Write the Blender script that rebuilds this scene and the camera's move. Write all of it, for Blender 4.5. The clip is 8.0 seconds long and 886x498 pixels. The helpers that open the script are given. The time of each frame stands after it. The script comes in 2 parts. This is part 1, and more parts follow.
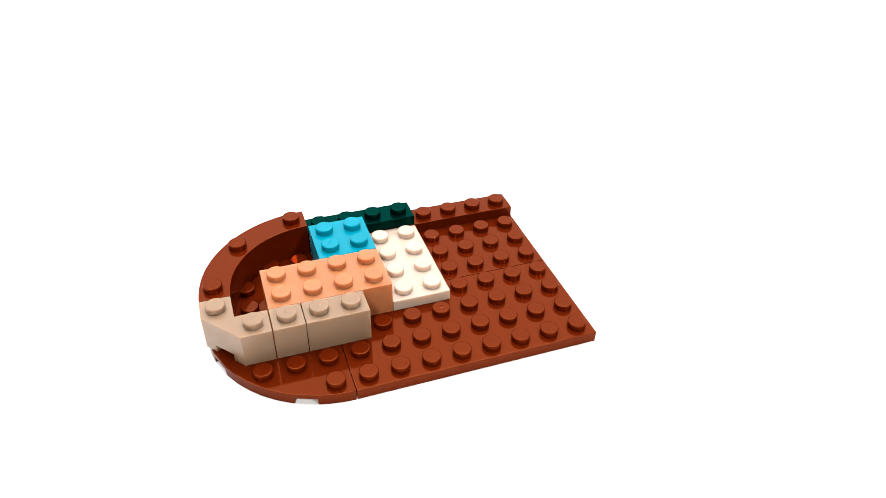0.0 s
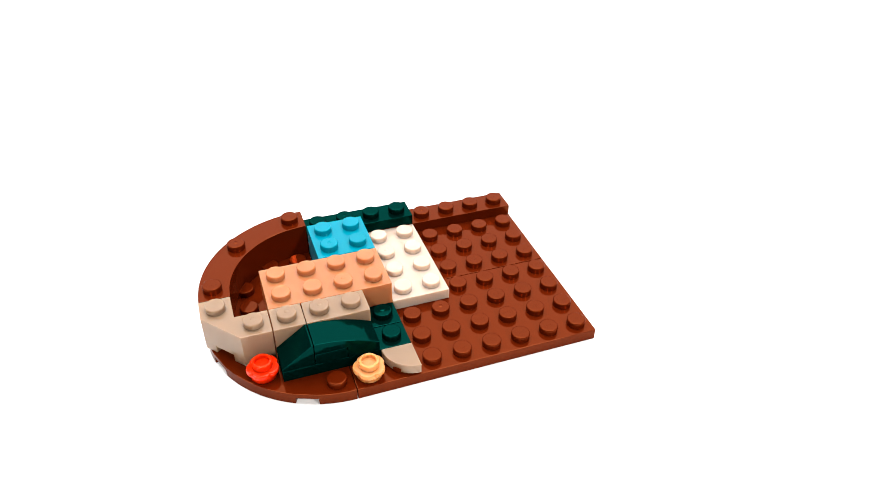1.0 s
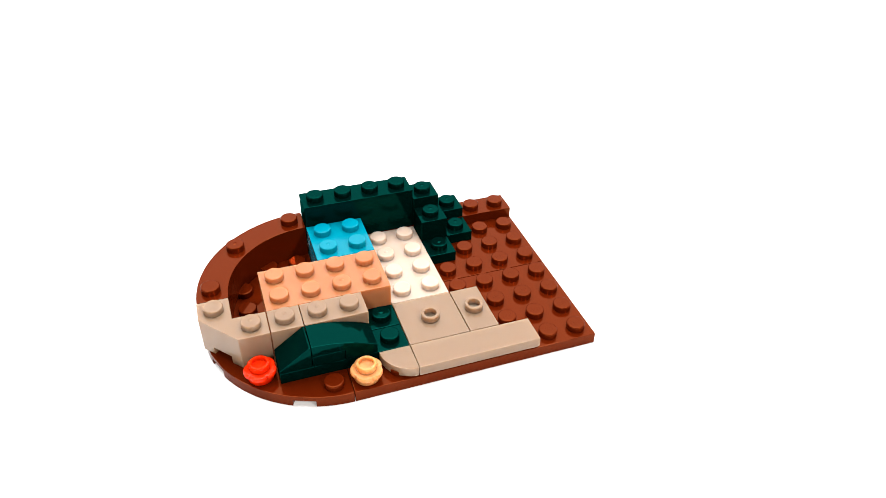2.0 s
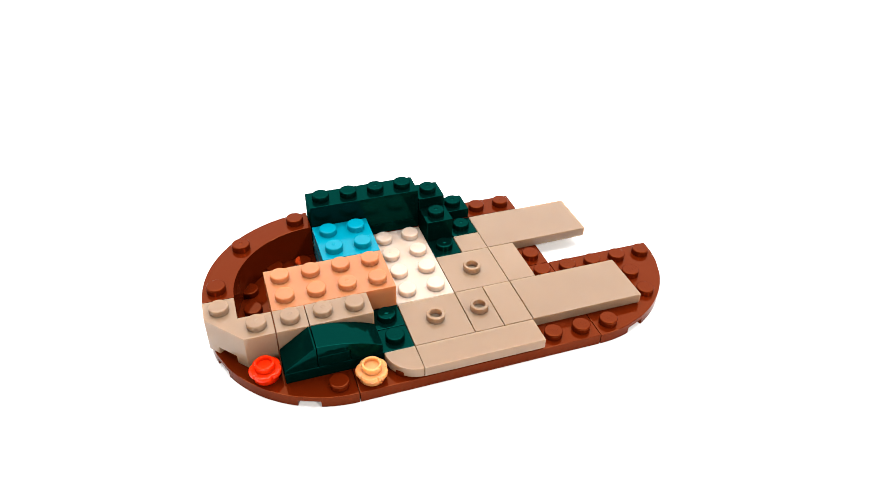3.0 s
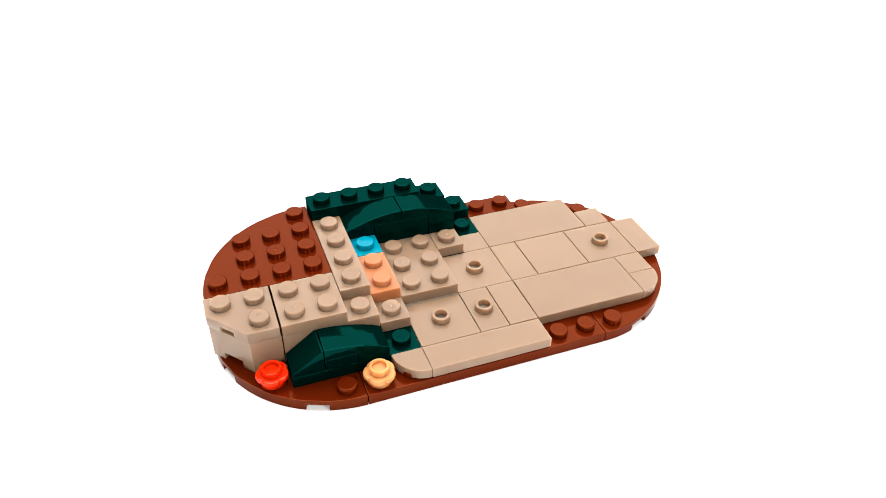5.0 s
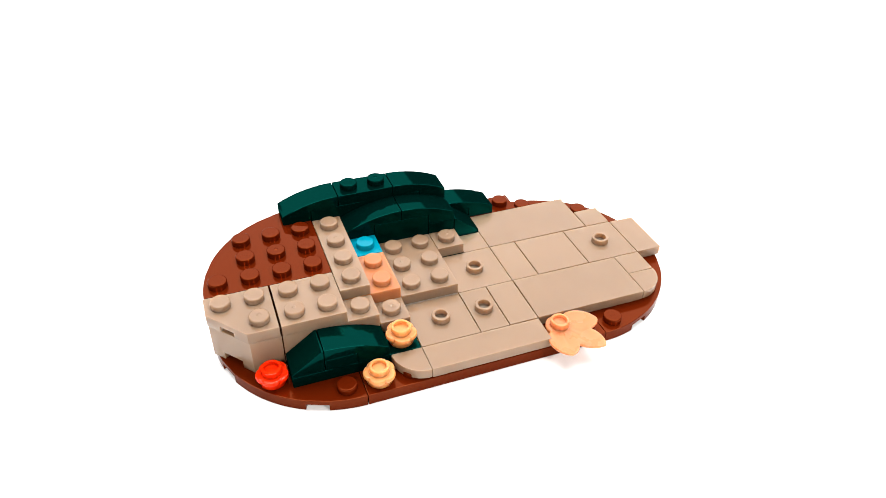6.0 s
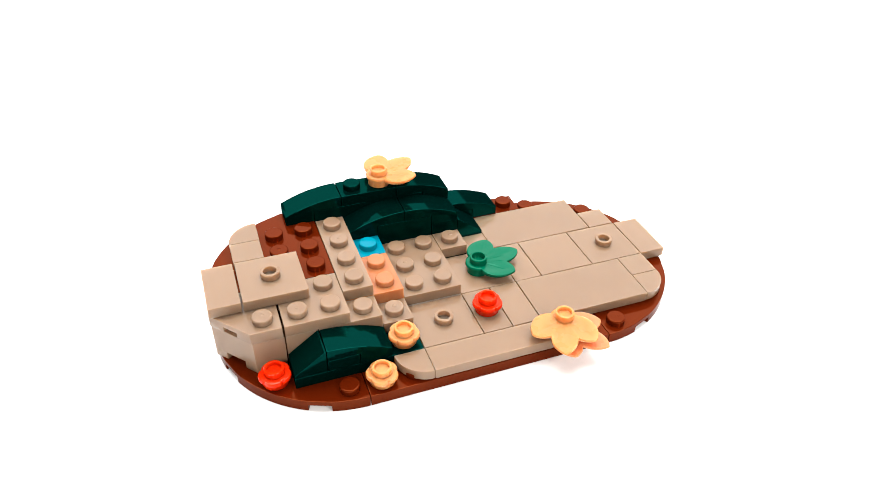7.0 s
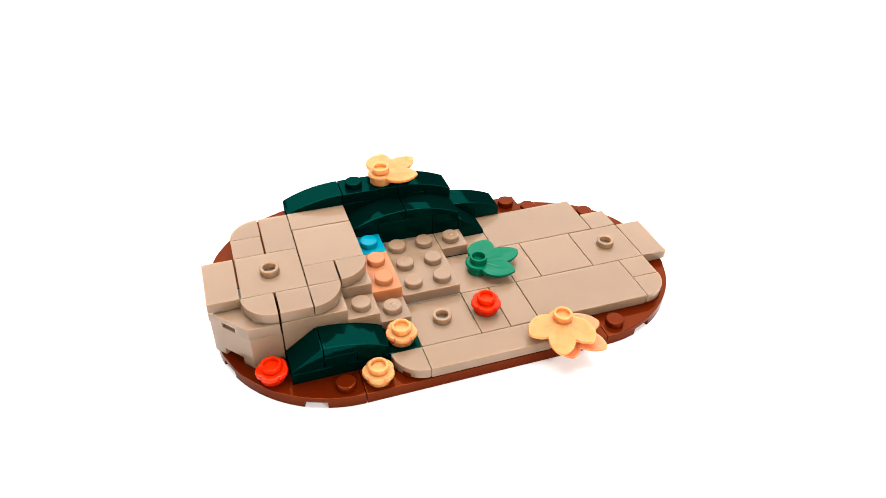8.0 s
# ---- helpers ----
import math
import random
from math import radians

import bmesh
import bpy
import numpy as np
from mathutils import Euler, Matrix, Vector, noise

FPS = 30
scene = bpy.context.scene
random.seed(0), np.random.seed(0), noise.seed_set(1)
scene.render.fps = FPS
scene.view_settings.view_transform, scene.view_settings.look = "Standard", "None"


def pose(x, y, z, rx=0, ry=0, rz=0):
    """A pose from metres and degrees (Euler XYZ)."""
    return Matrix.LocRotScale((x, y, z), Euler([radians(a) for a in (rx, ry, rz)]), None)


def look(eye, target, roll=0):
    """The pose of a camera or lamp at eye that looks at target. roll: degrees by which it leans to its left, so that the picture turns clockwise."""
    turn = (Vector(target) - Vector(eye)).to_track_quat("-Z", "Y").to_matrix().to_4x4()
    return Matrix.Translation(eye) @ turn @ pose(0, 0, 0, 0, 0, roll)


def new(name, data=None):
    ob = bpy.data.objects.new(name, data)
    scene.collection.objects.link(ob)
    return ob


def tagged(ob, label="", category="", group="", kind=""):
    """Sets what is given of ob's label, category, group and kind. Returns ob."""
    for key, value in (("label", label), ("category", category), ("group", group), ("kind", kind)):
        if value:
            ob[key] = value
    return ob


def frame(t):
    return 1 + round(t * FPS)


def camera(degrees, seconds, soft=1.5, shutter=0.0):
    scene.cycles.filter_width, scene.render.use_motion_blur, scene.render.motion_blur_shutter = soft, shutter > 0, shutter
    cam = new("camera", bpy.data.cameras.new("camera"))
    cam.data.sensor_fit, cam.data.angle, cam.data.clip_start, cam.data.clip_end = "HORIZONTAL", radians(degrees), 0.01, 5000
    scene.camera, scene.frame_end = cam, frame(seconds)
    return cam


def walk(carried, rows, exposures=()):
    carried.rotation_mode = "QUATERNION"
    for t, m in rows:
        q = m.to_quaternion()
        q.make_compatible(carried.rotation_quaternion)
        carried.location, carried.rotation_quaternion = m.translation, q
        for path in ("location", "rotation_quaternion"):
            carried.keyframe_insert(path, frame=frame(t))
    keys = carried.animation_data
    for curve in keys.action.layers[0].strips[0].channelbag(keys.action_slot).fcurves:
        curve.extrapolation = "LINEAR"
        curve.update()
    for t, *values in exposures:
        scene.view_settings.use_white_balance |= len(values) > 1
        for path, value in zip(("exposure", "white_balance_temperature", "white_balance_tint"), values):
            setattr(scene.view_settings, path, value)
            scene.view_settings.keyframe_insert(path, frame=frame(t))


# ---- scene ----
U = 0.008          # one stud pitch
PL = 0.0032        # one plate height
CX, CY = 4.0, 4.0  # stud coordinates of the model's centre

cam = camera(62.5, 8.0, soft=0.9)
EYE = (-2.713 * U, -14.486 * U, 16.842 * U)
TARGET = (4.873 * U, 6.215 * U, 0.0)
walk(cam, [(0.0, look(EYE, TARGET, 1.443)), (8.0, look(EYE, TARGET, 1.443))])

# ---- light: a dim room with a large soft lamp high over the table, a softbox behind it and two bulbs ----
world = bpy.data.worlds.new("studio_surround")
scene.world = world
world.use_nodes = True
world.node_tree.nodes["Background"].inputs["Color"].default_value = (0.90, 0.95, 1.0, 1)
world.node_tree.nodes["Background"].inputs["Strength"].default_value = 0.13

key_data = bpy.data.lights.new("soft_lamp", "AREA")
key_data.shape, key_data.size, key_data.size_y = "RECTANGLE", 2.4, 1.3
key_data.energy, key_data.color = 101.0, (1.0, 0.975, 0.95)
key = new("soft_lamp", key_data)
key.matrix_world = look((0.12, 0.45, 2.0), (0.03, 0.10, 0.0))
# a wide dim softbox behind the table, which lies as a sheen on every top
sheen_data = bpy.data.lights.new("softbox", "AREA")
sheen_data.shape, sheen_data.size, sheen_data.size_y = "RECTANGLE", 3.4, 0.95
sheen_data.energy, sheen_data.color = 36.0, (1.0, 0.98, 0.97)
sheen = new("softbox", sheen_data)
sheen.matrix_world = look((0.35, 1.05, 1.0), (0.03, 0.03, 0.0))
# two small bulbs behind the builder, which glint in the studs
for bx, by, bz in ((-0.42, -0.85, 0.80), (0.50, -0.85, 0.80)):
    bulb_data = bpy.data.lights.new("small_bulb", "AREA")
    bulb_data.shape, bulb_data.size = "DISK", 0.11
    bulb_data.energy, bulb_data.color = 8.6, (1.0, 0.95, 0.88)
    bulb = new("small_bulb", bulb_data)
    bulb.matrix_world = look((bx, by, bz), (0.03, 0.03, 0.0))
scene.view_settings.exposure = 0.0


# ---- materials ----
def plastic(name, colour, rough=0.2, spec=0.4, sss=0.0, sheen=None):
    m = bpy.data.materials.new(name)
    m.use_nodes = True
    n, l = m.node_tree.nodes, m.node_tree.links
    b = n["Principled BSDF"]
    b.inputs["Specular IOR Level"].default_value = spec
    if sss:
        b.inputs["Subsurface Weight"].default_value = sss
        b.inputs["Subsurface Scale"].default_value = 0.004
        b.inputs["Subsurface Radius"].default_value = (1.0, 0.75, 0.55)
    tc = n.new("ShaderNodeTexCoord")
    info = n.new("ShaderNodeObjectInfo")
    # each moulding has its own slight tone, with a faint cloudiness on top
    cloud = n.new("ShaderNodeTexNoise")
    cloud.inputs["Scale"].default_value = 90.0
    cloud.inputs["Detail"].default_value = 3.0
    l.new(tc.outputs["Object"], cloud.inputs["Vector"])
    mix = n.new("ShaderNodeMath")
    mix.operation = "MULTIPLY_ADD"
    mix.inputs[1].default_value, mix.inputs[2].default_value = 0.10, 0.90
    l.new(info.outputs["Random"], mix.inputs[0])
    add = n.new("ShaderNodeMath")
    add.operation = "MULTIPLY_ADD"
    add.inputs[1].default_value = 0.10
    l.new(cloud.outputs["Fac"], add.inputs[0])
    l.new(mix.outputs[0], add.inputs[2])
    col = n.new("ShaderNodeVectorMath")
    col.operation = "SCALE"
    col.inputs[0].default_value = colour
    l.new(add.outputs[0], col.inputs["Scale"])
    l.new(col.outputs[0], b.inputs["Base Color"])
    # handling marks: gloss wanders, and a very fine orange-peel
    smear = n.new("ShaderNodeTexNoise")
    smear.inputs["Scale"].default_value = 260.0
    smear.inputs["Detail"].default_value = 4.0
    l.new(tc.outputs["Object"], smear.inputs["Vector"])
    rg = n.new("ShaderNodeMapRange")
    rg.inputs["From Min"].default_value, rg.inputs["From Max"].default_value = 0.3, 0.7
    rg.inputs["To Min"].default_value, rg.inputs["To Max"].default_value = rough * 0.75, rough * 1.3
    l.new(smear.outputs["Fac"], rg.inputs["Value"])
    l.new(rg.outputs["Result"], b.inputs["Roughness"])
    peel = n.new("ShaderNodeTexNoise")
    peel.inputs["Scale"].default_value = 420.0
    peel.inputs["Detail"].default_value = 2.0
    l.new(tc.outputs["Object"], peel.inputs["Vector"])
    bump = n.new("ShaderNodeBump")
    bump.inputs["Strength"].default_value, bump.inputs["Distance"].default_value = 0.02, 0.0003
    l.new(peel.outputs["Fac"], bump.inputs["Height"])
    l.new(bump.outputs["Normal"], b.inputs["Normal"])
    if sheen:        # deep colours: tinted gloss added, standing in for stronger contrast of tops and sides
        gloss = n.new("ShaderNodeBsdfGlossy")
        gloss.inputs["Color"].default_value = (*sheen, 1)
        l.new(rg.outputs["Result"], gloss.inputs["Roughness"])
        l.new(bump.outputs["Normal"], gloss.inputs["Normal"])
        both = n.new("ShaderNodeAddShader")
        l.new(b.outputs["BSDF"], both.inputs[0])
        l.new(gloss.outputs["BSDF"], both.inputs[1])
        l.new(both.outputs[0], n["Material Output"].inputs["Surface"])
    return m


MAT = {
    "brown": plastic("reddish_brown_plastic", (0.060, 0.0058, 0.0007), 0.038, 0.02, 0.0, (0.0360, 0.0084, 0.0017)),
    "tan": plastic("dark_tan_plastic", (0.214, 0.140, 0.091), 0.12, 0.22, 0.8),
    "orange": plastic("light_orange_plastic", (0.368, 0.136, 0.056), 0.16, 0.2, 0.8),
    "turquoise": plastic("turquoise_plastic", (0.0, 0.175, 0.252), 0.12, 0.05, 0.3, (0.002, 0.014, 0.016)),
    "cream": plastic("cream_white_plastic", (0.45, 0.348, 0.284), 0.16, 0.2, 0.8),
    "green": plastic("dark_green_plastic", (0.0001, 0.0052, 0.0043), 0.05, 0.0, 0.0, (0.0003, 0.0138, 0.0112)),
    "red": plastic("bright_red_plastic", (0.56, 0.014, 0.001), 0.12, 0.08, 0.6, (0.015, 0.003, 0.0015)),
    "yellow": plastic("warm_yellow_plastic", (0.54, 0.208, 0.070), 0.26, 0.14, 0.8),
    "leaf_orange": plastic("apricot_plastic", (0.53, 0.180, 0.078), 0.26, 0.14, 0.8),
    "leaf_green": plastic("bright_green_plastic", (0.0, 0.087, 0.043), 0.06, 0.07, 0.0, (0.001, 0.016, 0.010)),
}


def paper():
    m = bpy.data.materials.new("white_table_cover")
    m.use_nodes = True
    n, l = m.node_tree.nodes, m.node_tree.links
    b = n["Principled BSDF"]
    b.inputs["Roughness"].default_value = 0.75
    b.inputs["Specular IOR Level"].default_value = 0.2
    tc = n.new("ShaderNodeTexCoord")
    big = n.new("ShaderNodeTexNoise")
    big.inputs["Scale"].default_value = 9.0
    big.inputs["Detail"].default_value = 3.0
    l.new(tc.outputs["Object"], big.inputs["Vector"])
    ramp = n.new("ShaderNodeMix")
    ramp.data_type = "RGBA"
    ramp.inputs["A"].default_value = (0.86, 0.88, 0.91, 1)
    ramp.inputs["B"].default_value = (0.90, 0.905, 0.92, 1)
    l.new(big.outputs["Fac"], ramp.inputs["Factor"])
    l.new(ramp.outputs["Result"], b.inputs["Base Color"])
    weave = n.new("ShaderNodeTexNoise")
    weave.inputs["Scale"].default_value = 900.0
    weave.inputs["Detail"].default_value = 2.0
    l.new(tc.outputs["Object"], weave.inputs["Vector"])
    bump = n.new("ShaderNodeBump")
    bump.inputs["Strength"].default_value, bump.inputs["Distance"].default_value = 0.25, 0.0004
    l.new(weave.outputs["Fac"], bump.inputs["Height"])
    l.new(bump.outputs["Normal"], b.inputs["Normal"])
    return m


# ---- mesh building ----
def finish(bm, name, material, bevel=0.0, crease=16):
    """Bevels the sharp edges, smooths the rest and makes a mesh of bm."""
    bmesh.ops.remove_doubles(bm, verts=bm.verts, dist=1e-6)
    bmesh.ops.recalc_face_normals(bm, faces=bm.faces)
    if bevel:
        sharp = [e for e in bm.edges if len(e.link_faces) == 2 and e.calc_face_angle(0) > radians(28)]
        bmesh.ops.bevel(bm, geom=sharp, offset=bevel, segments=2, profile=0.6, affect="EDGES", clamp_overlap=True)
    for f in bm.faces:
        f.smooth = True
    for e in bm.edges:
        e.smooth = len(e.link_faces) == 2 and e.calc_face_angle(0) < radians(crease)
    me = bpy.data.meshes.new(name)
    bm.to_mesh(me)
    bm.free()
    me.materials.append(material)
    return me


def prism(bm, outline, z0, z1, side=False, y0=0.0, y1=0.0):
    """A closed outline drawn up from z0 to z1; with side=True an (x, z) outline drawn from y0 to y1."""
    if side:
        low = [bm.verts.new((x, y0, z)) for x, z in outline]
        high = [bm.verts.new((x, y1, z)) for x, z in outline]
    else:
        low = [bm.verts.new((x, y, z0)) for x, y in outline]
        high = [bm.verts.new((x, y, z1)) for x, y in outline]
    n = len(outline)
    bm.faces.new(low[::-1])
    bm.faces.new(high)
    for i in range(n):
        bm.faces.new((low[i], low[(i + 1) % n], high[(i + 1) % n], high[i]))


def notched(bm, outline, cuts, depth, z0, zn, z1):
    """An anticlockwise outline drawn up from z0 to z1; the edges numbered in cuts have a notch, depth deep, from z0 up to zn."""
    n = len(outline)
    low = [bm.verts.new((x, y, z0)) for x, y in outline]
    high = [bm.verts.new((x, y, z1)) for x, y in outline]
    mid = {}
    for i in cuts:
        for j in (i, (i + 1) % n):
            mid.setdefault(j, bm.verts.new((*outline[j], zn)))
    bm.faces.new(high)
    foot = []
    for i in range(n):
        j = (i + 1) % n
        foot.append(low[i])
        if i in cuts:
            d = (Vector(outline[j]) - Vector(outline[i])).normalized()
            inward = Vector((-d.y, d.x)) * depth
            p1, p2 = Vector(outline[i]) + inward + d * 0.0002, Vector(outline[j]) + inward - d * 0.0002
            a0, b0 = bm.verts.new((*p1, z0)), bm.verts.new((*p2, z0))
            a1, b1 = bm.verts.new((*p1, zn)), bm.verts.new((*p2, zn))
            bm.faces.new((mid[i], mid[j], high[j], high[i]))
            bm.faces.new((mid[i], a1, b1, mid[j]))
            bm.faces.new((a0, b0, b1, a1))
            bm.faces.new((low[i], a0, a1, mid[i]))
            bm.faces.new((b0, low[j], mid[j], b1))
            foot += [a0, b0]
        else:
            bm.faces.new([low[i], low[j]] + ([mid[j]] if j in mid else []) + [high[j], high[i]] + ([mid[i]] if i in mid else []))
    bm.faces.new(foot[::-1])


def ring(bm, r_out, r_in, z0, z1, floor, seg=32):
    """A tube with a floor inside, at that height."""
    def circle(r, z):
        return [bm.verts.new((r * math.cos(a), r * math.sin(a), z)) for a in (2 * math.pi * i / seg for i in range(seg))]
    rows = [circle(r_out, z0), circle(r_out, z1 - 1.5e-4), circle(r_out - 1.5e-4, z1), circle(r_in + 1.2e-4, z1), circle(r_in, z1 - 1.2e-4), circle(r_in, floor)]
    for a, b in zip(rows, rows[1:]):
        for i in range(seg):
            bm.faces.new((a[i], a[(i + 1) % seg], b[(i + 1) % seg], b[i]))
    bm.faces.new(rows[-1])
    bm.faces.new(rows[0][::-1])


GAP = 0.00010      # clearance round a moulding
BEV = 0.00014      # rounding of its edges
SR, SH = 0.00242, 0.0017
MESH = {}


def circle_outline(r, seg):
    return [(r * math.cos(2 * math.pi * i / seg), r * math.sin(2 * math.pi * i / seg)) for i in range(seg)]


def stud_mesh(colour, kind):
    """kind: mark (the maker's mark as five tiny raised bars, too faint to see on the light colours), pip (a moulding pip) or hollow."""
    k = ("stud", colour, kind)
    if k not in MESH:
        bm = bmesh.new()
        if kind == "hollow":
            ring(bm, SR, 0.00158 if colour == "tan" else 0.00175, -5e-5, SH, 2e-5 if colour in ("tan", "leaf_green") else 0.0007)
            MESH[k] = finish(bm, "stud", MAT[colour])
        else:
            seg = 40
            outline = [(SR, -5e-5), (SR, SH - 4.4e-4), (SR, SH - 3.4e-4), (SR - 2.6e-5, SH - 2.1e-4), (SR - 1e-4, SH - 1e-4), (SR - 2.1e-4, SH - 2.6e-5),
                       (SR - 3.4e-4, SH), (SR - 4.4e-4, SH)]
            if kind == "pip":
                outline += [(0.00062, SH), (0.00056, SH), (0.00050, SH + 3e-5), (0.00036, SH + 8e-5), (0.00018, SH + 1.2e-4)]
            rows = [[bm.verts.new((r * math.cos(a), r * math.sin(a), z)) for a in (2 * math.pi * i / seg for i in range(seg))] for r, z in outline]
            for lo, hi in zip(rows, rows[1:]):
                for i in range(seg):
                    bm.faces.new((lo[i], lo[(i + 1) % seg], hi[(i + 1) % seg], hi[i]))
            bm.faces.new(rows[-1])
            bm.faces.new(rows[0][::-1])
            if kind == "mark" and colour in ("brown", "green"):
                for q in range(5):
                    x0 = -0.00128 + 0.00058 * q
                    prism(bm, [(x0, -0.00042), (x0 + 0.0002, -0.00042), (x0 + 0.0002, 0.00042), (x0, 0.00042)], SH - 2e-5, SH + 1.5e-5)
            MESH[k] = finish(bm, "stud", MAT[colour], 0.0, 55)
    return MESH[k]


# ---- the setting ----
def plaster():
    m = bpy.data.materials.new("dark_grey_wall_paint")
    m.use_nodes = True
    n, l = m.node_tree.nodes, m.node_tree.links
    b = n["Principled BSDF"]
    b.inputs["Roughness"].default_value = 0.8
    spots = n.new("ShaderNodeTexNoise")
    spots.inputs["Scale"].default_value, spots.inputs["Detail"].default_value = 3.0, 5.0
    mix = n.new("ShaderNodeMix")
    mix.data_type = "RGBA"
    mix.inputs["A"].default_value, mix.inputs["B"].default_value = (0.045, 0.05, 0.055, 1), (0.065, 0.07, 0.075, 1)
    l.new(spots.outputs["Fac"], mix.inputs["Factor"])
    l.new(mix.outputs["Result"], b.inputs["Base Color"])
    return m


def room():
    """The white surface on which the model is built, and plain walls and a ceiling that close the place."""
    def slab(name, x0, x1, y0, y1, z0, z1, material, label):
        bm = bmesh.new()
        prism(bm, [(x0, y0), (x1, y0), (x1, y1), (x0, y1)], z0, z1)
        tagged(new(name, finish(bm, name, material)), label, "", kind="structure")
    grey = plaster()
    slab("ground", -2.1, 2.1, -2.1, 2.1, -0.05, 0.0, paper(), "plain bright white surface under the model")
    slab("wall_north", -2.1, 2.1, 2.1, 2.2, -0.05, 2.15, grey, "plain dark grey wall")
    slab("wall_south", -2.1, 2.1, -2.2, -2.1, -0.05, 2.15, grey, "plain dark grey wall")
    slab("wall_east", 2.1, 2.2, -2.2, 2.2, -0.05, 2.15, grey, "plain dark grey wall")
    slab("wall_west", -2.2, -2.1, -2.2, 2.2, -0.05, 2.15, grey, "plain dark grey wall")
    slab("ceiling", -2.2, 2.2, -2.2, 2.2, 2.15, 2.25, grey, "plain dark grey ceiling")


room()

# ---- the model: one thing, its pieces are parts, their studs parts of those ----
model = new("toy_brick_model")
model.empty_display_size = 0.02
tagged(model, "half-built brown, tan and green toy brick model on white table", "toy brick model")
ARRIVALS = []      # (piece, its place in the model, when it is put on)


def part(name, mesh, parent, m, label=""):
    ob = new(name, mesh)
    ob.parent = parent
    ob.matrix_basis = m
    if label:
        ob["label"] = label
    return ob


def place(name, mesh, x, y, p, t, label, studs=(), colour="", top=1, turn=0, pip=0, hollow=()):
    """A piece with its local origin at stud position x, y and plate level p, put on at t seconds (None: there from the start).
    studs: local stud positions on its top, which lies top plates up."""
    slack = (random.uniform(-6e-5, 6e-5), random.uniform(-6e-5, 6e-5), random.uniform(-0.35, 0.35)) if "tile" in name else (0, 0, 0)
    m = pose((x - CX) * U + slack[0], (y - CY) * U + slack[1], p * PL, 0, 0, turn + slack[2])
    ob = part(name, mesh, model, m, label)
    for i, (sx, sy) in enumerate(studs):
        kind = "pip" if i == pip else "mark"
        part("stud", stud_mesh(colour, kind), ob, pose(sx * U, sy * U, top * PL, 0, 0, -turn))
    for sx, sy in hollow:
        part("stud", stud_mesh(colour, "hollow"), ob, pose(sx * U, sy * U, top * PL), "hollow stud")
    if t is not None:
        ARRIVALS.append((ob, m, t))
    return ob


COLOUR = {"brown": "reddish brown", "tan": "dark tan", "orange": "light orange", "turquoise": "turquoise", "cream": "cream white",
          "green": "dark green", "red": "bright red", "yellow": "warm yellow", "leaf_orange": "apricot orange", "leaf_green": "bright green"}


def box_mesh(name, w, d, h, colour, groove=False):
    k = (name, w, d, h, colour)
    if k not in MESH:
        bm = bmesh.new()
        a = b = GAP + (0.00005 if groove else 0.0)
        o = [(a, b), (w * U - a, b), (w * U - a, d * U - b), (a, d * U - b)]
        if groove:   # a tile has a shallow step round its foot
            g = 0.00025
            prism(bm, o, 0.0004, h * PL)
            low = bmesh.new()
            prism(low, [(a + g, b + g), (w * U - a - g, b + g), (w * U - a - g, d * U - b - g), (a + g, d * U - b - g)], 0.0, 0.00045)
            tmp = bpy.data.meshes.new("tmp")
            low.to_mesh(tmp)
            low.free()
            bm.from_mesh(tmp)
            bpy.data.meshes.remove(tmp)
        else:
            prism(bm, o, 0.0, h * PL)
        MESH[k] = finish(bm, name, MAT[colour], BEV)
    return MESH[k]


def brick(x, y, w, d, p, h, colour, t=None, pip=0):
    """A brick or plate w by d studs and h plates high."""
    name = "brick" if h == 3 else "plate"
    studs = [(i + 0.5, j + 0.5) for j in range(d) for i in range(w)]
    word = f"{COLOUR[colour]} {name} with {w * d} stud{'s' if w * d > 1 else ''}"
    return place(name, box_mesh(name, w, d, h, colour), x, y, p, t, word, studs, colour, h, 0, pip % len(studs))


def tile(x, y, w, d, p, t=None, colour="tan"):
    return place("tile", box_mesh("tile", w, d, 1, colour, True), x, y, p, t, f"smooth {COLOUR[colour]} {w} by {d} tile")


def jumper(x, y, w, d, p, t=None, colour="tan"):
    return place("jumper_plate", box_mesh("jumper_plate", w, d, 1, colour, True), x, y, p, t, f"{COLOUR[colour]} plate with one hollow stud",
                 (), colour, 1, 0, -1, [(w / 2, d / 2)])


def round_tile(x, y, p, corner, t=None, colour="tan"):
    """A one-stud quarter-round tile; corner: which corner is rounded away (0: low x low y, then anticlockwise)."""
    k = ("round_tile", colour)
    if k not in MESH:
        bm = bmesh.new()
        h, r = U / 2 - GAP, U - 2 * GAP
        o = [(h, -h), (h, h), (-h, h)] + [(h - r * math.cos(a), h - r * math.sin(a)) for a in (radians(7.5 * i) for i in range(1, 12))]
        prism(bm, o, 0.0005, PL)
        q = r - 0.0004
        prism(bm, [(h - 0.0003, h - q), (h - 0.0003, h - 0.0003), (h - q, h - 0.0003)] +
              [(h - q * math.cos(a), h - q * math.sin(a)) for a in (radians(7.5 * i) for i in range(1, 12))], 0.0, 0.00055)
        MESH[k] = finish(bm, "round_tile", MAT[colour], BEV)
    return place("round_tile", MESH[k], x + 0.5, y + 0.5, p, t, f"{COLOUR[colour]} quarter-round tile", turn=90 * corner)


ROUND_STUDS = [(-0.5, -0.5), (-1.5, -0.5), (-2.5, -0.5), (-3.5, -0.5), (-0.5, -1.5), (-1.5, -1.5), (-2.5, -1.5),
               (-0.5, -2.5), (-1.5, -2.5), (-2.5, -2.5), (-0.5, -3.5)]


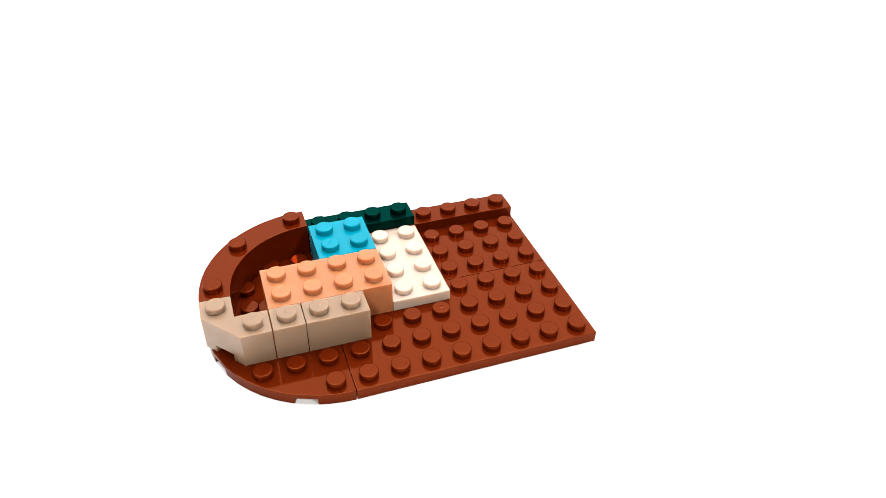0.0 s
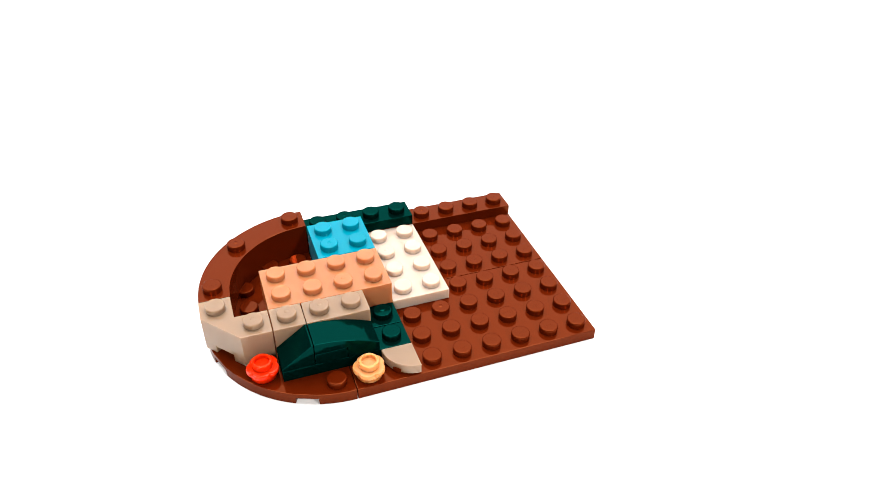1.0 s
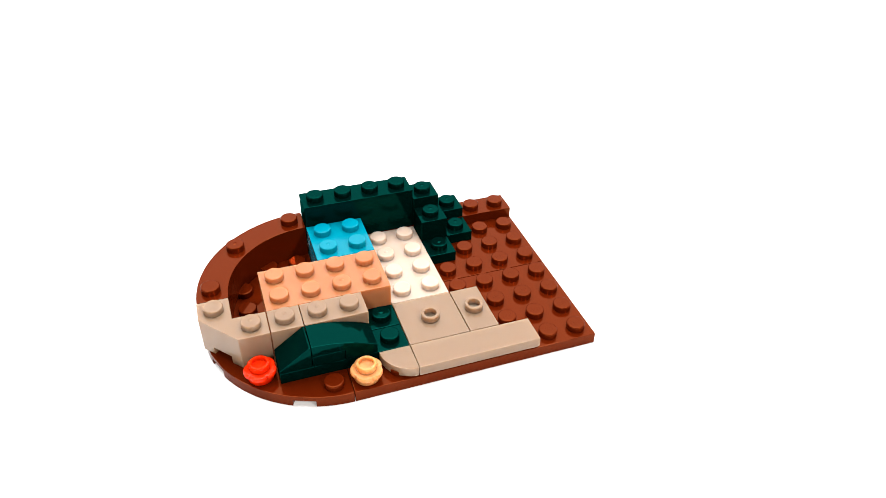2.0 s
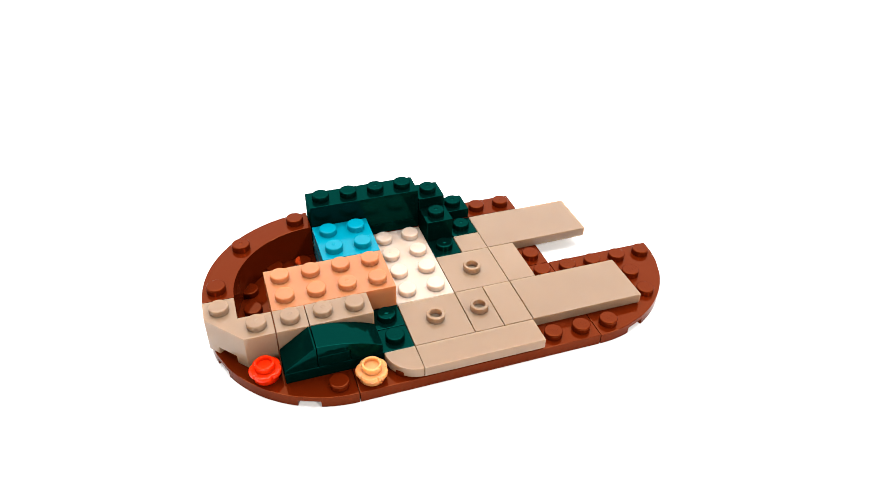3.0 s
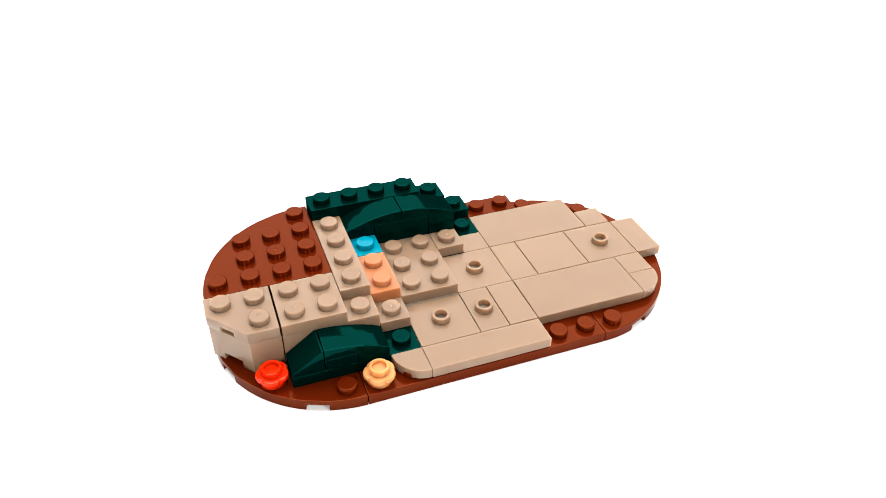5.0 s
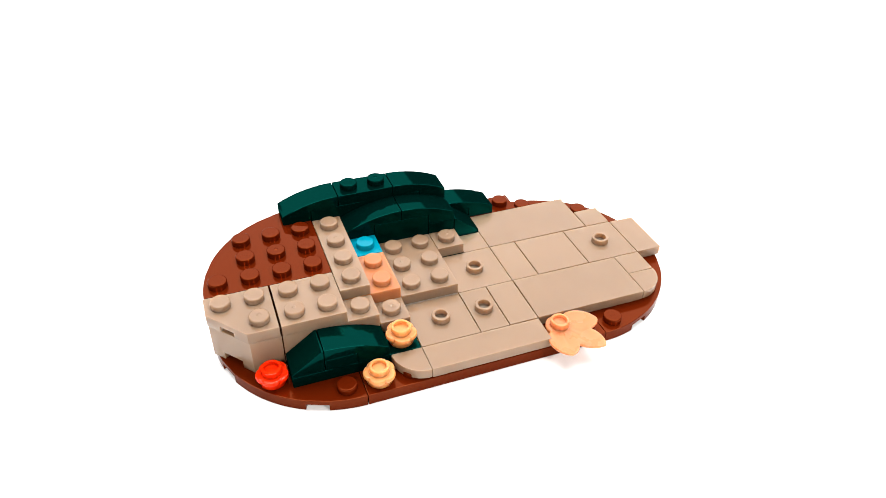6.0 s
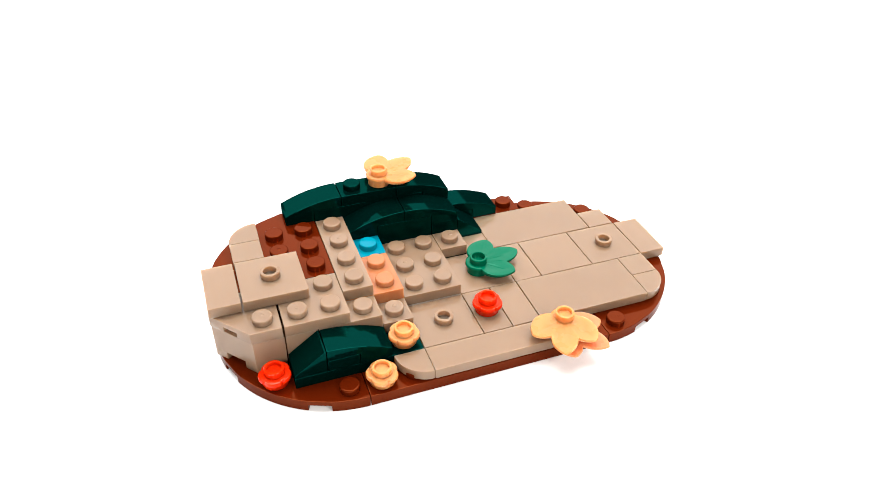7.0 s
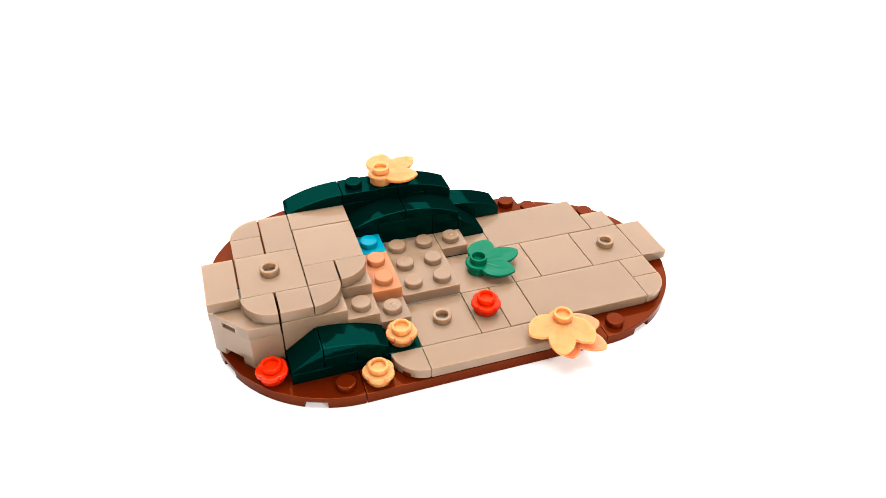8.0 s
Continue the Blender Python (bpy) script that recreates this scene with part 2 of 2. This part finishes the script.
def round_plate(x, y, p, turn, t=None):
    """A four-stud quarter-round corner plate about its centre x, y, with two notches in the foot of the rim."""
    k = ("corner_plate",)
    if k not in MESH:
        bm = bmesh.new()
        r = 4 * U - GAP
        stops = sorted(set(range(0, 91, 3)) - {18, 21, 24, 66, 69, 72} | {16.5, 26.5, 63.5, 73.5})
        o = [(-GAP, -GAP)] + [(min(-GAP, r * math.cos(radians(180 + a))), min(-GAP, r * math.sin(radians(180 + a)))) for a in stops]
        notched(bm, o, [1 + stops.index(16.5), 1 + stops.index(63.5)], 0.0032, 0.0, 0.0018, PL)
        MESH[k] = finish(bm, "corner_plate", MAT["brown"], 0.00012)
    return place("corner_plate", MESH[k], x, y, p, t, "reddish brown quarter-round corner plate", ROUND_STUDS, "brown", 1, turn, 5)


def curved_wall(x, y, p, turn):
    """The quarter-round wall brick, one stud thick."""
    bm = bmesh.new()
    out = [radians(180 + 90 * i / 36) for i in range(37)]
    ro, ri = 4 * U - GAP, 3 * U + GAP
    o = [(min(-GAP, ro * math.cos(a)), min(-GAP, ro * math.sin(a))) for a in out]
    o += [(min(-GAP, ri * math.cos(a)), min(-GAP, ri * math.sin(a))) for a in reversed(out)]
    prism(bm, o, 0.0, 3 * PL)
    place("curved_brick", finish(bm, "curved_brick", MAT["brown"], BEV), x, y, p, None, "reddish brown curved wall brick",
          [(-3.5, -0.5), (-2.5, -2.5), (-0.5, -3.5)], "brown", 3, turn, 1)


def facet(x, y, p, h, notch, inner, t=None):
    """A two-stud corner piece with a chamfered face; notch: (width, height) cut in the foot of the chamfer; inner: the inner cell is left out."""
    bm = bmesh.new()
    g = GAP
    a, b = (g, 1.22 * U), (1.05 * U, g)
    top = [a, b, (2 * U - g, g)]
    top += [(2 * U - g, U - g), (U - g, U - g), (U - g, 2 * U - g)] if inner else [(2 * U - g, 2 * U - g)]
    top += [(g, 2 * U - g)]
    w, nh = notch
    A, B = Vector(a), Vector(b)
    d = (B - A).normalized()
    p1, p2 = (A + B) / 2 - d * w / 2, (A + B) / 2 + d * w / 2
    notched(bm, [a, tuple(p1), tuple(p2)] + top[1:], [1], 0.0022, 0.0, nh, h * PL)
    studs = [(0.5, 1.5), (1.5, 0.5)] + ([] if inner else [(1.5, 1.5)])
    name = "facet_brick" if h == 3 else "cut_corner_plate"
    return place(name, finish(bm, name, MAT["tan"], BEV), x, y, p, t, "dark tan corner piece with a chamfered face", studs, "tan", h, 0, 1)


def cheese_slope(x, y, p, t, rising=True):
    """One-stud slope, two plates high; rising towards +x or falling."""
    k = ("slope", rising)
    if k not in MESH:
        bm = bmesh.new()
        h, lip = U / 2 - GAP, 0.0009
        o = [(-h, 0), (h, 0), (h, 2 * PL - 0.0001), (h - 0.0004, 2 * PL), (-h, lip)]
        if not rising:
            o = [(-a, b) for a, b in reversed(o)]
        prism(bm, o, 0, 0, True, -h, h)
        MESH[k] = finish(bm, "slope", MAT["green"], BEV)
    place("slope", MESH[k], x + 0.5, y + 0.5, p, t, "small dark green slope")


def curved_slope(x, y, p, t, falling=True):
    """Two-stud curved slope; its low half reaches a plate further down than its high half. p: level of the low foot, x: low x end."""
    k = ("curved_slope", falling)
    if k not in MESH:
        bm = bmesh.new()
        w = U - GAP
        R = 0.0352
        top = [(-w + 2 * w * i / 18, 2 * PL - (R - math.sqrt(R * R - (2 * w * i / 18) ** 2))) for i in range(19)]
        o = [(-w, PL), (2e-5, PL), (2e-5, 0), (w, 0)] + top[::-1]
        if not falling:
            o = [(-a, b) for a, b in reversed(o)]
        prism(bm, o, 0, 0, True, -(U / 2 - GAP), U / 2 - GAP)
        MESH[k] = finish(bm, "curved_slope", MAT["green"], BEV)
    place("curved_slope", MESH[k], x + 1, y + 0.5, p, t, "glossy dark green curved slope")


def flower(x, y, p, colour, t, turn=0):
    """A round one-stud plate with five petals on its upper rim and a hollow stud."""
    k = ("flower_plate", colour)
    if k not in MESH:
        bm = bmesh.new()
        seg, rows = 120, []
        for r0, lobe, z in ((0.0029, 0, 0), (0.0031, 0, 0.0002), (0.0033, 0, 0.0016), (0.0033, 0.3, 0.0018), (0.0033, 0.85, 0.0020),
                            (0.0033, 1, 0.0022), (0.0033, 1, 0.0028), (0.0032, 0.92, 0.0031), (0.0030, 0.6, 0.00318), (0.0025, 0, 0.0032)):
            row = []
            for i in range(seg):
                a = 2 * math.pi * i / seg
                r = r0 + lobe * 0.00066 * abs(math.cos(2.5 * a)) ** 0.45
                row.append(bm.verts.new((r * math.cos(a), r * math.sin(a), z)))
            rows.append(row)
        for lo, hi in zip(rows, rows[1:]):
            for i in range(seg):
                bm.faces.new((lo[i], lo[(i + 1) % seg], hi[(i + 1) % seg], hi[i]))
        bm.faces.new(rows[0][::-1])
        bm.faces.new(rows[-1])
        MESH[k] = finish(bm, "flower_plate", MAT[colour], 0.0, 50)
    place("flower_plate", MESH[k], x, y, p, t, f"{COLOUR[colour]} round flower plate with petals", (), colour, 1, turn, -1, [(0, 0)])


def leaf(x, y, p, colour, t, turn):
    """A three-lobed leaf plate that spreads from a round foot with a hollow stud."""
    k = ("leaf_plate", colour)
    if k not in MESH:
        bm = bmesh.new()
        prism(bm, circle_outline(0.0030, 36), 0.0, 0.0024)

        def reach(deg):
            """How far the sheet spreads in that direction, in studs: three pointed lobes with rounded flanks, and a round heel."""
            best = 0.44
            for at, length in ((0, 1.59), (47, 1.32), (-47, 1.32)):
                d = abs(deg - at)
                outer = at and deg * at > 0 and abs(deg) > abs(at)
                if outer and d < 58:
                    best = max(best, 0.44 + (length - 0.44) * (1 - (d / 58) ** 1.2) ** 0.8)
                elif not outer and d < 30:
                    best = max(best, 0.74 + (length - 0.74) * (1 - (d / 30) ** 1.35) ** 0.85)
            return best * U

        # the sheet: dished lobes, each with a groove along its middle, and a rounded rim
        fan, deep = 168, 10
        up, down, rim = [], [], []
        for a in range(fan):
            deg = -180 + 360 * a / fan
            R = reach(deg)
            lobe = max(0.0, (R / U - 0.44) / 0.7)
            vein = min(abs(deg), abs(deg - 47), abs(deg + 47)) / 23.5
            c, q = math.cos(radians(deg)), math.sin(radians(deg))
            u, d = [], []
            for b in range(1, deep + 1):
                f = b / deep
                dish = math.sin(math.pi * f) * min(1.0, lobe)
                z = PL - 0.00030 * dish - 0.00013 * math.exp(-(vein * 5) ** 2) * dish - 0.00022 * max(0.0, f - 0.88) / 0.12
                u.append(bm.verts.new((R * f * c, R * f * q, z)))
                d.append(bm.verts.new((R * f * 0.97 * c, R * f * 0.97 * q, 0.0018 + 0.0002 * f)))
            rim.append(bm.verts.new((R * 1.015 * c, R * 1.015 * q, 0.0025)))
            up.append(u)
            down.append(d)
        crown, under = bm.verts.new((0, 0, PL)), bm.verts.new((0, 0, 0.0018))
        for a in range(fan):
            e = (a + 1) % fan
            bm.faces.new((crown, up[a][0], up[e][0]))
            bm.faces.new((under, down[e][0], down[a][0]))
            for b in range(deep - 1):
                bm.faces.new((up[a][b], up[a][b + 1], up[e][b + 1], up[e][b]))
                bm.faces.new((down[e][b], down[e][b + 1], down[a][b + 1], down[a][b]))
            bm.faces.new((up[a][-1], rim[a], rim[e], up[e][-1]))
            bm.faces.new((rim[a], down[a][-1], down[e][-1], rim[e]))
        MESH[k] = finish(bm, "leaf_plate", MAT[colour], 0.0, 60)
    place("leaf_plate", MESH[k], x, y, p, t, f"{COLOUR[colour]} three-lobed leaf plate", (), colour, 1, turn, -1, [(0, 0)])


# there from the start
round_plate(0, 4, 0, 0)
round_plate(0, 4, 0, -90)
brick(0, 0, 8, 4, 0, 1, "brown", pip=19)
brick(0, 4, 8, 4, 0, 1, "brown", pip=40)
brick(0, 7, 8, 1, 1, 1, "brown", pip=4)
brick(0, 7, 4, 1, 2, 1, "green", pip=1)
curved_wall(0, 4, 1, -90)
facet(-4.012, 2, 1, 3, (0.0058, 0.0022), True)
brick(-2, 2, 1, 1, 1, 3, "tan")
brick(-1, 2, 2, 1, 1, 3, "tan")
brick(-2, 3, 4, 2, 1, 3, "orange", pip=2)
brick(0, 5, 2, 2, 1, 3, "turquoise")
brick(2, 3, 2, 4, 1, 1, "cream", pip=4)

# front edge
brick(1, 2, 1, 1, 1, 1, "green", 0.1)
brick(-2, 1, 4, 1, 1, 1, "green", 0.2, pip=1)
flower(-2.5, 1.5, 1, "red", 0.3, 38)
round_tile(1, 0, 1, 0, 0.5)
flower(0.5, 0.5, 1, "yellow", 0.6, 28)
cheese_slope(-2, 1, 2, 0.7)
brick(-1, 1, 1, 1, 2, 1, "green", 0.8)
curved_slope(-1, 1, 2, 1.0)
jumper(2, 1, 2, 2, 1, 1.1)
tile(2, 0, 4, 1, 1, 1.2)
# back wall
brick(0, 7, 4, 1, 3, 3, "green", 1.3, pip=2)
brick(4, 7, 1, 1, 2, 3, "green", 1.5)
brick(4, 6, 1, 1, 1, 3, "green", 1.6)
jumper(4, 1, 1, 2, 1, 1.7)
brick(5, 7, 1, 1, 2, 1, "green", 1.8)
brick(5, 6, 1, 1, 1, 1, "green", 1.9)
brick(4, 5, 1, 1, 1, 1, "green", 2.0)
jumper(4, 3, 2, 2, 1, 2.1)
tile(5, 5, 1, 1, 1, 2.3)
tile(5, 1, 1, 2, 1, 2.4)
tile(6, 3, 1, 2, 1, 2.5)
tile(6, 5, 4, 2, 1, 2.6)
tile(6, 1, 4, 2, 1, 2.8)
# far end
round_plate(8, 4, 0, 90, 3.0)
round_plate(8, 4, 0, 180, 3.1)
tile(7, 3, 2, 2, 1, 3.2)
jumper(9, 3, 2, 2, 1, 3.3)
tile(11, 3, 1, 2, 1, 3.5)
tile(10, 5, 1, 1, 1, 3.6)
tile(10, 2, 1, 1, 1, 3.7)
round_tile(10, 1, 1, 1, 3.8)
# second storey
facet(-4.035, 2, 4, 1, (0.0042, 0.0016), False, 4.0)
brick(-2, 2, 2, 2, 4, 1, "tan", 4.1)
brick(0, 3, 1, 4, 4, 1, "tan", 4.2, pip=2)
round_plate(0, 4, 4, -90, 4.3)
brick(2, 3, 2, 3, 2, 1, "tan", 4.5, pip=2)
brick(4, 5, 1, 1, 2, 1, "tan", 4.6)
brick(1, 2, 1, 1, 2, 1, "tan", 4.7)
# green banks
brick(2, 6, 2, 1, 2, 3, "green", 4.8)
curved_slope(1, 6, 4, 4.9, False)
curved_slope(3, 6, 4, 5.0)
cheese_slope(5, 6, 2, 5.1, False)
curved_slope(-1, 7, 5, 5.2, False)
brick(1, 7, 2, 1, 6, 1, "green", 5.3, pip=1)
curved_slope(3, 7, 5, 5.5)
flower(1.5, 1.5, 2, "yellow", 5.6, 44)
leaf(6.5, 0.5, 1, "leaf_orange", 5.8, -52)
curved_slope(5, 7, 2, 6.0)
flower(4.5, 2.0, 2, "red", 6.1, 33)
leaf(5, 4, 2, "leaf_green", 6.2, 8)
leaf(6.5, 0.5, 2, "yellow", 6.3, -116)
leaf(2.5, 7.5, 7, "yellow", 6.5, 27)
# roof tiles
tile(-4.02, 3, 1, 2, 5, 6.6)
jumper(-3, 3, 2, 2, 5, 6.7)
tile(-3.022, 5, 1, 1, 5, 6.8)
round_tile(-3.022, 6, 5, 3, 7.0)
tile(-2, 5, 1, 2, 5, 7.1)
tile(-1, 6, 2, 1, 5, 7.2)
tile(-1, 4, 2, 2, 5, 7.3)
tile(-1, 3, 1, 1, 5, 7.5)
round_tile(0.03, 3, 5, 1, 7.6)
round_tile(-1, 2, 5, 1, 7.7)
tile(-2, 2, 1, 1, 5, 7.8)
round_tile(-3.035, 2, 5, 0, 8.0)


# ---- what moves ----
NUDGES = [(0.0, 0.0, 0.0, 0.0), (0.1, -0.016, 0.062, 0.69), (1.3, -0.045, 0.002, 0.38), (1.5, -0.074, -0.057, 0.08), (2.2, -0.045, -0.052, 0.12),
          (3.0, 0.092, -0.149, -0.32), (3.2, 0.120, -0.235, -0.30), (3.5, 0.163, -0.321, -0.25), (3.8, 0.184, -0.254, 0.19), (4.1, 0.220, -0.258, 0.45),
          (4.3, 0.298, -0.272, 0.91), (5.0, 0.184, -0.213, 1.26), (6.3, 0.196, -0.225, 1.08), (6.7, 0.269, -0.291, 0.96),
          (7.2, 0.279, -0.292, -0.03), (7.7, 0.276, -0.257, -0.40)]


def motions():
    step = 1.0 / FPS
    rows, last = [], None
    for t, dx, dy, deg in NUDGES:
        m = pose((CX + dx) * U, (CY + dy) * U, 0, 0, 0, deg)
        if last is not None:
            rows.append((t - step, last))
        rows.append((t, m))
        last = m
    walk(model, rows + [(8.0, last)])
    # each piece waits on the table in front of the builder and is then put on
    for i, (ob, m, t) in enumerate(ARRIVALS):
        turn = m.to_quaternion()
        corners = [turn @ Vector(c) for c in ob.bound_box]
        low_x, low_y = min(c.x for c in corners), min(c.y for c in corners)
        wait = pose((-32 + 5.2 * (i % 12)) * U - low_x, (-28 - 5.0 * (i // 12)) * U - low_y, 0) @ Matrix.LocRotScale(None, turn, None)
        rows = [(0.0, wait), (t - step, wait), (t, m)]
        walk(ob, rows + ([(8.0, m)] if t < 7.99 else []))


motions()
